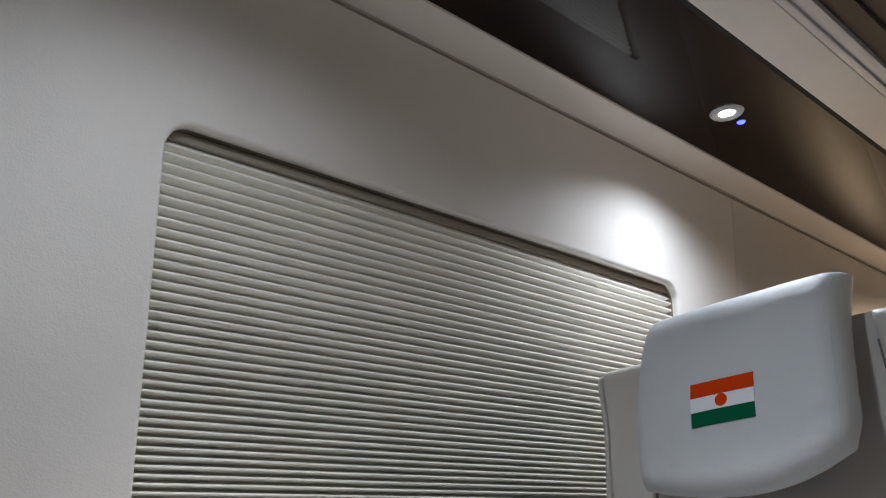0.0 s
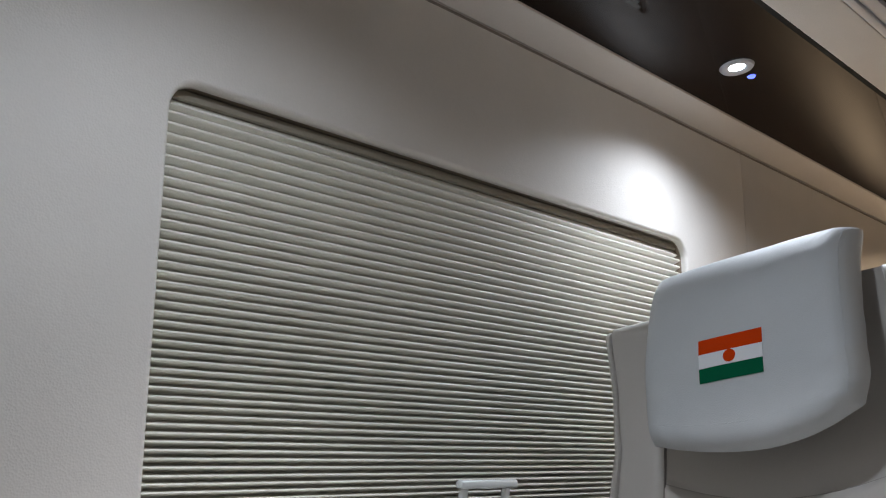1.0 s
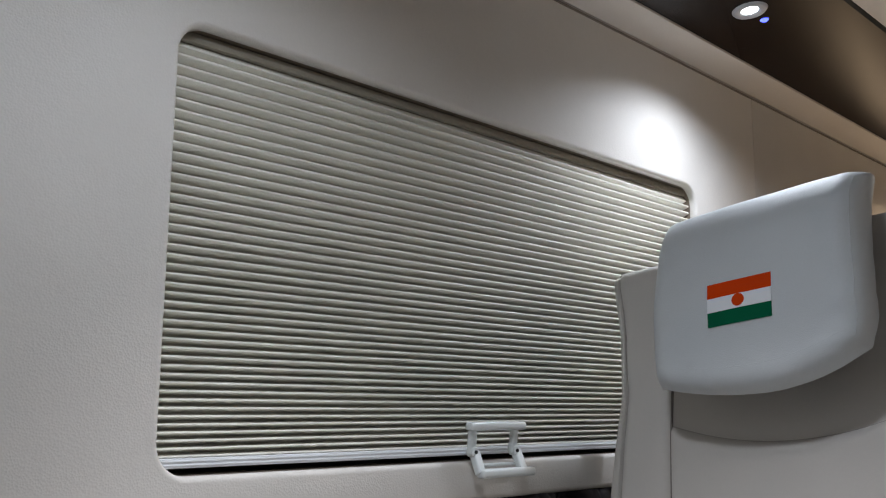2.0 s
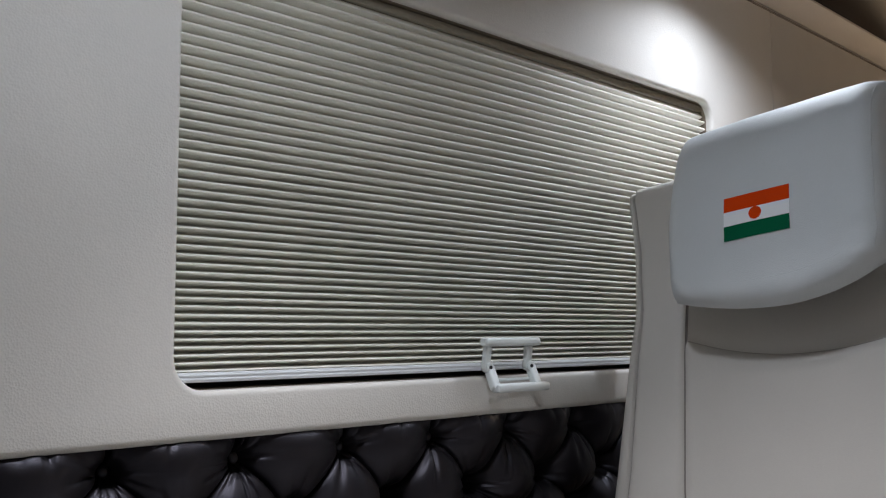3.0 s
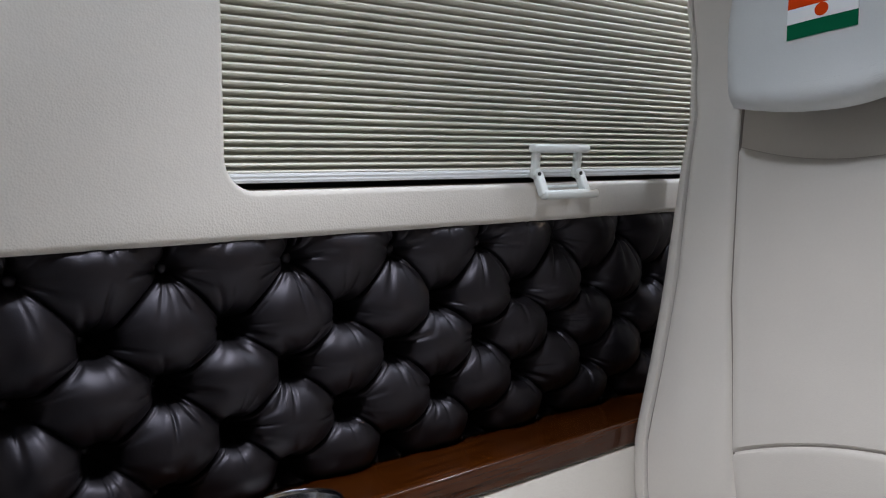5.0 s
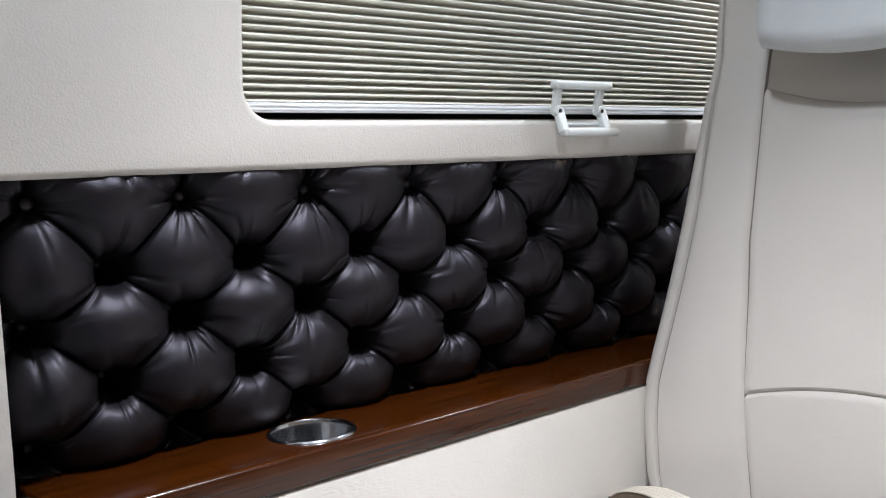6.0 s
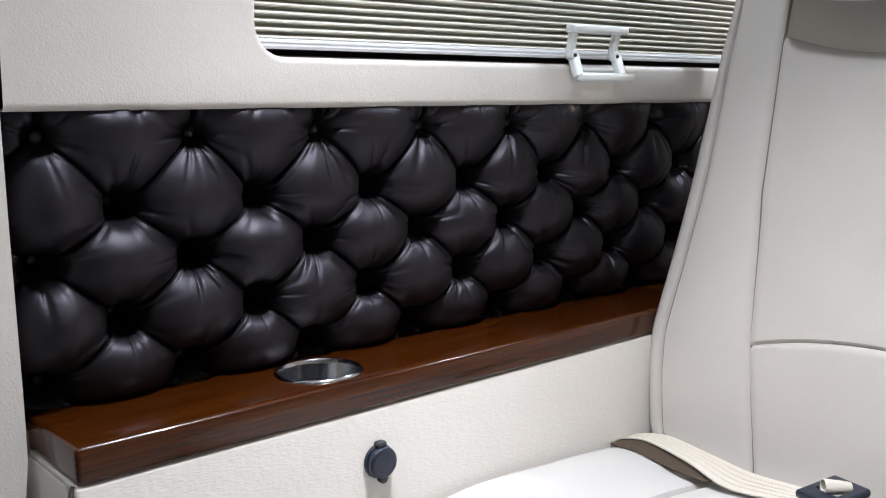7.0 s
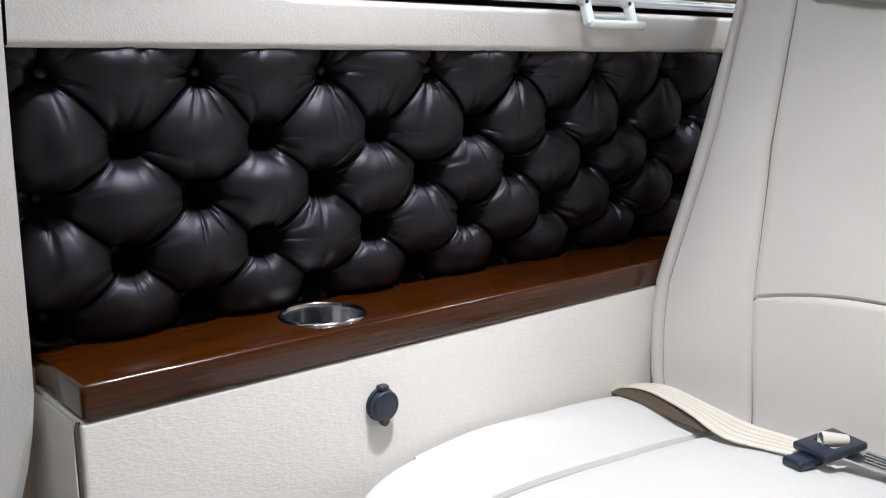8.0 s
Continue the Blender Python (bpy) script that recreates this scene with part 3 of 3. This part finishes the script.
def head_place(a, b):
    u, v = 2 * a - 1, 2 * b - 1
    corner = 0.05 if v > 0 else 0.17
    uu, vv = u * math.sqrt(1 - corner * v * v), v * math.sqrt(1 - corner * u * u)
    if u > 0:
        k = min(1.0, 2 * u)
        uu += k * k * (u * (0.94 + 0.03 * max(v, 0.0) ** 2 - 0.075 * max(0.0, (-v - 0.62) / 0.38) ** 2) - uu)
    y = YC + 0.0065 - uu * (HR[2] - 0.003 * vv)
    z = (HR[0] + HR[1]) / 2 + vv * (HR[1] - HR[0]) / 2
    z += -0.010 * (1 - uu * uu) * (0.5 - 0.5 * vv) + 0.004 * (0.5 + 0.5 * vv) * uu + 0.023 * max(uu, 0.0) ** 2 * (0.5 - 0.5 * vv)
    z -= 0.007 * max(0.0, (u - 0.80) / 0.20) ** 2 * max(0.0, (v - 0.5) / 0.5) ** 2
    return y, z, u, v


def head_x(y, z, u, v):
    e = edge_curve((1 - abs(u)) * HR[2], 0.030) * edge_curve((1 - abs(v)) * 0.115, 0.058 if v > 0 else 0.026)
    x = 1.795 + 0.27 * (z - 1.07)
    x += (0.030 + 0.016 * max(v, 0.0)) * (1 - e) - 0.005 * (1 - u * u) * (1 - v * v) + 0.006 * max(v, 0) ** 3
    x += 0.003 * noise.noise(Vector((y * 14, z * 14, 2.0)))
    fold = max(0.0, -v) ** 2 * noise.noise(Vector((y * 45, z * 12, 5.0)))
    pucker = max(0.0, u - 0.45) * max(0.0, 0.1 - v) * noise.noise(Vector((y * 30, z * 75, 4.0)))
    return x + 0.0035 * fold + 0.016 * pucker + 0.0015 * noise.noise(Vector((y * 30, z * 42, 9.0))) * abs(u) ** 2


def head_cover(a, b):
    y, z, u, v = head_place(a, b)
    return head_x(y, z, u, v), y, z


def head_body():
    bm = sheet(head_cover, 44, 40, (0.012, 0, 0))
    cap = max(bm.faces, key=lambda f: len(f.verts))
    for step in ((0.014, 0.97), (0.014, 0.93), (0.012, 0.85)):
        out = bmesh.ops.extrude_face_region(bm, geom=[cap])
        ring = [v for v in out["geom"] if isinstance(v, bmesh.types.BMVert)]
        mid = sum((v.co for v in ring), Vector()) / len(ring)
        old, cap = cap, [f for f in out["geom"] if isinstance(f, bmesh.types.BMFace)][0]
        for v in ring:
            v.co = mid + (v.co - mid) * step[1] + Vector((step[0], 0, 0))
        if old.is_valid:
            bmesh.ops.delete(bm, geom=[old], context="FACES_ONLY")
    return bm


headrest = part("headrest", head_body(), HEAD_WHITE, seat, "white headrest cover with a sewn flag")
gus = [head_cover(0.962, b) for b in np.linspace(0.08, 0.94, 40)]
part("seam", tube([(x + 0.0002, y, z) for x, y, z in gus], 0.0009, 6), HEAD_WHITE, headrest)
hem = [head_cover(a, 0.125) for a in np.linspace(0.05, 0.93, 50)]
part("seam", tube([(x + 0.0003, y, z) for x, y, z in hem], 0.0005, 6), HEAD_WHITE, headrest)


def on_head(y, z, lift):
    u = (YC + 0.0065 - y) / HR[2]
    v = (z - (HR[0] + HR[1]) / 2) / ((HR[1] - HR[0]) / 2)
    return Vector((head_x(y, z, u, v) - lift, y, z))


def flag_band(z0, z1, lift):
    y0, y1 = -0.2905, -0.3725
    return sheet(lambda a, b: on_head(y0 + (y1 - y0) * a, z0 + (z1 - z0) * b - 0.002 * (1 - a), lift), 12, 5, (0.0008, 0, 0))


part("flag_band", flag_band(1.1770, 1.1950, 0.0014), ORANGE, headrest, "orange band of the flag")
part("flag_band", flag_band(1.1592, 1.1768, 0.0014), PATCH_WHITE, headrest, "white band of the flag")
part("flag_band", flag_band(1.1410, 1.1590, 0.0014), GREEN, headrest, "green band of the flag")


def flag_disc():
    rim = [on_head(-0.3315 + 0.0078 * math.cos(k * math.pi / 14), 1.168 + 0.0078 * math.sin(k * math.pi / 14), 0.0020) for k in range(28)]
    verts = rim + [p + Vector((0.0006, 0, 0)) for p in rim]
    faces = [tuple(range(28)), tuple(range(55, 27, -1))] + [(k, (k + 1) % 28, 28 + (k + 1) % 28, 28 + k) for k in range(28)]
    return mesh_from(verts, faces)


part("flag_disc", flag_disc(), ORANGE, headrest, "orange disc of the flag", smooth=False)
for y in (YC + 0.06, YC - 0.06):
    part("headrest_post", tube([(1.885, y, 1.10), (1.90, y, 1.27)], 0.006, 12), STEEL, seat)

# seat cushion
CUSH_L, CUSH_F, CUSH_B = -0.064, 1.225, 1.795


def cushion_top(x, y):
    q = min(max((x - CUSH_F) / (CUSH_B - CUSH_F), 0.001), 0.999)
    crown = math.sin(math.pi * q) ** 0.6
    w = abs(y - YC) / 0.28
    return 0.490 + 0.034 * crown + 0.012 * math.exp(-((w - 0.8) / 0.2) ** 2) * crown + (0.001 + 0.008 * min(max((1.56 - x) / 0.12, 0.0), 1.0)) * math.exp(-((w - 1.0) / 0.12) ** 2) * crown


def cushion_pad(y_left, y_right, rad, puff):
    def place(a, b):
        x = CUSH_F + (CUSH_B - CUSH_F) * b
        yl, yr = y_left(x), y_right(x)
        y = yl + (yr - yl) * a
        wide = abs(yr - yl)
        e = edge_curve(a * wide, rad[0]) * edge_curve((1 - a) * wide, rad[1])
        front = edge_curve(b * (CUSH_B - CUSH_F), 0.06)
        z = cushion_top(x, y) - puff * (1 - e) - 0.06 * (1 - front)
        return (x, y, z)
    return sheet(place, 18, 44, (0, 0, -0.09))


CSEAM = line([(1.2, -0.165), (1.421, -0.189), (1.532, -0.206), (1.657, -0.216), (1.8, -0.222)])
CUT = lambda x: CUSH_L - 0.058 * max(0.0, 1 - (x - CUSH_F) / 0.12) ** 2
part("cushion_bolster", cushion_pad(CUT, CSEAM, (0.018, 0.008), 0.010), SEAT_WHITE, seat)
part("cushion_panel", cushion_pad(CSEAM, lambda x: mirror_y(CSEAM(x)), (0.008, 0.008), 0.007), SEAT_WHITE, seat)
part("cushion_bolster", cushion_pad(lambda x: mirror_y(CSEAM(x)), lambda x: mirror_y(CUT(x)), (0.008, 0.018), 0.010), SEAT_WHITE, seat)
part("piping", tube([(x, CUT(x) - 0.004, cushion_top(x, CUT(x)) - 0.0045) for x in np.linspace(1.36, 1.72, 30)], 0.0032, 8), SEAT_WHITE, seat)
part("seam", tube([(x, CUT(x) - 0.0085, cushion_top(x, CUT(x) - 0.0085) - 0.0028) for x in np.linspace(1.36, 1.72, 30)], 0.0009, 6), FINE_SEAM, seat)
for edge in (CSEAM, lambda x: mirror_y(CSEAM(x))):
    part("seam", tube([(x, edge(x), cushion_top(x, edge(x)) - 0.0062) for x in np.linspace(1.34, 1.76, 40)], 0.0011, 6), FINE_SEAM, seat)
part("seat_base", box((1.28, -0.60, 0.12), (1.82, -0.09, 0.41), 0.02, 3), BLACK_PLASTIC, seat, "black seat base")
part("seat_foot", box((1.36, -0.50, 0.0), (1.76, -0.19, 0.125), 0.01, 2), BLACK_PLASTIC, seat)

# ---- seat belt ----
belt = thing("seat_belt", (1.72, -0.2, 0.52), "beige webbing lap belt with black buckle lying on the seat", "seat belt")
run_near = spline([(1.700, -0.050, 0.495), (1.694, -0.062, 0.521), (1.686, -0.095, 0.536), (1.674, -0.138, 0.543), (1.656, -0.202, 0.541), (1.655, -0.250, 0.526), (1.676, -0.290, 0.519), (1.684, -0.320, 0.519)], 7)
run_far = spline([(1.735, -0.045, 0.495), (1.726, -0.060, 0.517), (1.718, -0.082, 0.530), (1.712, -0.134, 0.541), (1.704, -0.206, 0.536), (1.712, -0.249, 0.526), (1.718, -0.300, 0.524), (1.721, -0.330, 0.524)], 7)
run = [(a + b) / 2 for a, b in zip(run_near, run_far)]
strap = part("strap", ribbon(run, [(b - a) / 2 for a, b in zip(run_near, run_far)], 0.0018), BELT, belt, angle=60)
for q in (0.22, 0.42, 0.60, 0.80):
    mid = [a + (b - a) * q + Vector((0, 0, 0.0009)) for a, b in zip(run_near, run_far)]
    part("woven_line", ribbon(mid, [(b - a) * 0.022 for a, b in zip(run_near, run_far)], 0.0008), STRIPE, strap, angle=60)
# dark strip below the near edge, drawn for the belt's shadow and dark side
shade_top = [a + (b - a) * 0.10 + Vector((0, 0, -0.0016)) for a, b in zip(run_near, run_far)][4:34]
shade_low = [p + Vector((-0.010, 0.004, 0.0)) for p in shade_top]
for k, p in enumerate(shade_low):
    q = math.sin(math.pi * k / (len(shade_low) - 1)) ** 0.5
    p.x, p.y = shade_top[k].x - 0.010 * q, shade_top[k].y + 0.004 * q
    p.z = max(cushion_top(p.x, p.y) + 0.0015, shade_top[k].z - 0.016 * q)
part("strap_shade", ribbon([(a + b) / 2 for a, b in zip(shade_top, shade_low)], [(b - a) / 2 for a, b in zip(shade_top, shade_low)], 0.0016), BELT_SHADE, strap, "dark brown strip drawn for the shadow and dark side under the webbing", angle=60)
plate = Matrix.Translation((1.707, -0.348, 0.5335)) @ Matrix.Rotation(radians(-15), 4, "Z") @ Matrix.Rotation(radians(-6), 4, "Y")
frame_bars = box((-0.030, -0.0245, -0.0045), (0.030, 0.0245, 0.0045), 0.003, 3)
raw = finish("buckle_raw", frame_bars, NAVY_PLASTIC)
slot = finish("buckle_slot", box((-0.010, -0.015, -0.02), (0.014, 0.015, 0.02), 0.003, 3), NAVY_PLASTIC)
mod = raw.modifiers.new("slot", "BOOLEAN")
mod.operation, mod.object, mod.solver = "DIFFERENCE", slot, "EXACT"
bpy.context.view_layer.update()
bm = bmesh.new()
bm.from_mesh(bpy.data.meshes.new_from_object(raw.evaluated_get(bpy.context.evaluated_depsgraph_get())))
for ob in (raw, slot):
    bpy.data.objects.remove(ob)
bm.transform(plate)
buckle = part("buckle", bm, NAVY_PLASTIC, belt, "dark navy plastic buckle plate")
part("strap_loop", lathe([(0.0088, 0.015), (0.0078, 0.0), (0.0064, -0.014), (0.0052, -0.014), (0.0064, 0.0), (0.0075, 0.015), (0.0088, 0.015)], (1.710, -0.351, 0.5400), (-0.74, 0.66, 0.06), 28), BELT, buckle, "beige webbing rolled through the buckle", angle=60)
bm = box((-0.019, -0.013, -0.005), (0.019, 0.013, 0.005), 0.0035, 3)
bm.transform(Matrix.Translation((1.673, -0.337, 0.5225)) @ Matrix.Rotation(radians(-10), 4, "Z"))
part("slider", bm, NAVY_PLASTIC, belt, "dark navy plastic slider")
tongue_line = spline([(1.714, -0.362, 0.529), (1.718, -0.385, 0.5265), (1.724, -0.410, 0.5235), (1.734, -0.445, 0.522)], 5)
tongue = part("tongue", ribbon(tongue_line, [Vector((0.019, 0.004, 0))] * len(tongue_line), 0.002), STEEL, belt, "bright steel tongue")
for q in (-0.6, -0.2, 0.2, 0.6):
    part("rib", tube([p + Vector((0.019, 0.004, 0)) * q + Vector((0, 0, 0.001)) for p in tongue_line[4:]], 0.0011, 6), STEEL, tongue)
far = spline([(1.728, -0.43, 0.521), (1.733, -0.47, 0.520), (1.745, -0.55, 0.522), (1.77, -0.62, 0.50)], 6)
part("strap", ribbon(far, [Vector((0.0225, 0, -0.004))] * len(far), 0.0018), BELT, belt, angle=60)

# ---- ceiling ----
CZ = 1.700


def cornice():
    bm = box((-1.3, -0.147, CZ), (4.3, -0.0765, 1.74), 0.003, 2)
    return bm


structure("trim_cornice", cornice(), CEIL, "beige vinyl cornice strip along the side wall", "trim")
structure("trim_cornice_joint", wall_box(-1.3, 4.3, 1.7000, 1.7040, -0.0010, 0.004), JOINT, "thin dark joint under the cornice strip", "trim")
structure("ceiling_gloss_panel", box((-1.3, -0.3715, CZ + 0.004), (4.3, -0.1475, 1.74)), GLOSS, "dark brown gloss lacquered ceiling panel with downlights", "ceiling panel")
structure("trim_ceiling_joint", box((-1.3, -0.3825, CZ - 0.001), (4.3, -0.3718, 1.74)), GAP, "dark joint beside the ceiling strip", "trim")
structure("trim_ceiling_strip", box((-1.3, -0.462, CZ - 0.006), (4.3, -0.3828, 1.74), 0.003, 2), CEIL, "beige vinyl strip in the ceiling", "trim")
structure("trim_ceiling_rail", join(box((-1.3, -0.475, CZ - 0.006), (4.3, -0.4625, 1.74), 0.002, 2), box((-1.3, -0.496, CZ - 0.001), (4.3, -0.4755, 1.74), 0.002, 2)), ALU, "brushed aluminium rail in the ceiling", "trim")
structure("ceiling", join(box((-1.3, -0.52, CZ + 0.010), (4.3, -0.4965, 1.74)), box((-1.3, -0.535, CZ + 0.002), (4.3, -0.5205, 1.74)), box((-1.3, -0.90, CZ + 0.012), (4.3, -0.5355, 1.74))), BLACK_GLOSS, "black gloss middle part of the ceiling", "ceiling")
structure("ceiling_far_side", box((-1.3, -1.95, CZ), (4.3, -0.9005, 1.74)), CEIL, "beige vinyl ceiling over the aisle", "ceiling")
structure("floor", box((-1.3, -1.95, -0.05), (4.3, 0.15, 0.0)), CARPET, "pale grey carpeted vehicle floor", "floor")
structure("wall_opposite", box((-1.3, -2.0, 0.0), (4.3, -1.9505, 1.74)), VINYL, "beige vinyl wall on the far side of the cabin", "wall")
# hidden board, added to stop the warm rear lamp reaching the tufts
structure("wall_light_blocker", box((2.30, -0.70, 0.0), (2.33, -0.001, 1.20), 0.004, 2), VINYL, "added unseen board behind the seat that keeps the warm lamp off the padding", "wall")
structure("wall_front", box((-1.35, -2.0, 0.0), (-1.3005, 0.2, 1.74)), VINYL, "beige vinyl front bulkhead", "wall")
structure("wall_rear", box((4.3005, -2.0, 0.0), (4.35, 0.2, 1.74)), VINYL, "beige vinyl rear bulkhead", "wall")


def ceiling_downlight(x, y, z):
    ob = thing("downlight", (x, y, z), "small round lit downlight with a chrome ring, one of a set mostly added out of view", "ceiling light", "ceiling downlights")
    part("ring", lathe([(0.0136, 0.0), (0.0142, -0.0016), (0.0200, -0.0045), (0.0262, -0.0036), (0.0290, 0.0)], (x, y, z)), ALU, ob, "chrome ring")
    part("lens", lathe([(0, -0.0010), (0.010, -0.0012), (0.0138, -0.0004), (0.0138, 0.001), (0, 0.001)], (x, y, z)), LENS, ob, "glowing lens")
    return ob


# only (2.17, -0.252) is in view; those at 0.70, 1.23 and y -1.40 are added
for x, y, z in ((1.23, -0.425, CZ - 0.0065), (1.335, -0.425, CZ - 0.0065), (0.70, -1.40, CZ - 0.0005), (2.17, -1.40, CZ - 0.0005), (2.17, -0.252, CZ + 0.0035), (0.70, -0.425, CZ - 0.0065), (3.45, -0.43, CZ - 0.0065)):
    ceiling_downlight(x, y, z)
diode = thing("indicator_light", (2.225, -0.251, CZ + 0.004), "tiny blue indicator light in the gloss ceiling panel", "indicator light")
part("lens", lathe([(0, -0.003), (0.005, -0.0025), (0.0075, 0.0), (0.0, 0.0)], (2.225, -0.251, CZ + 0.004), sides=20), BLUE, diode)
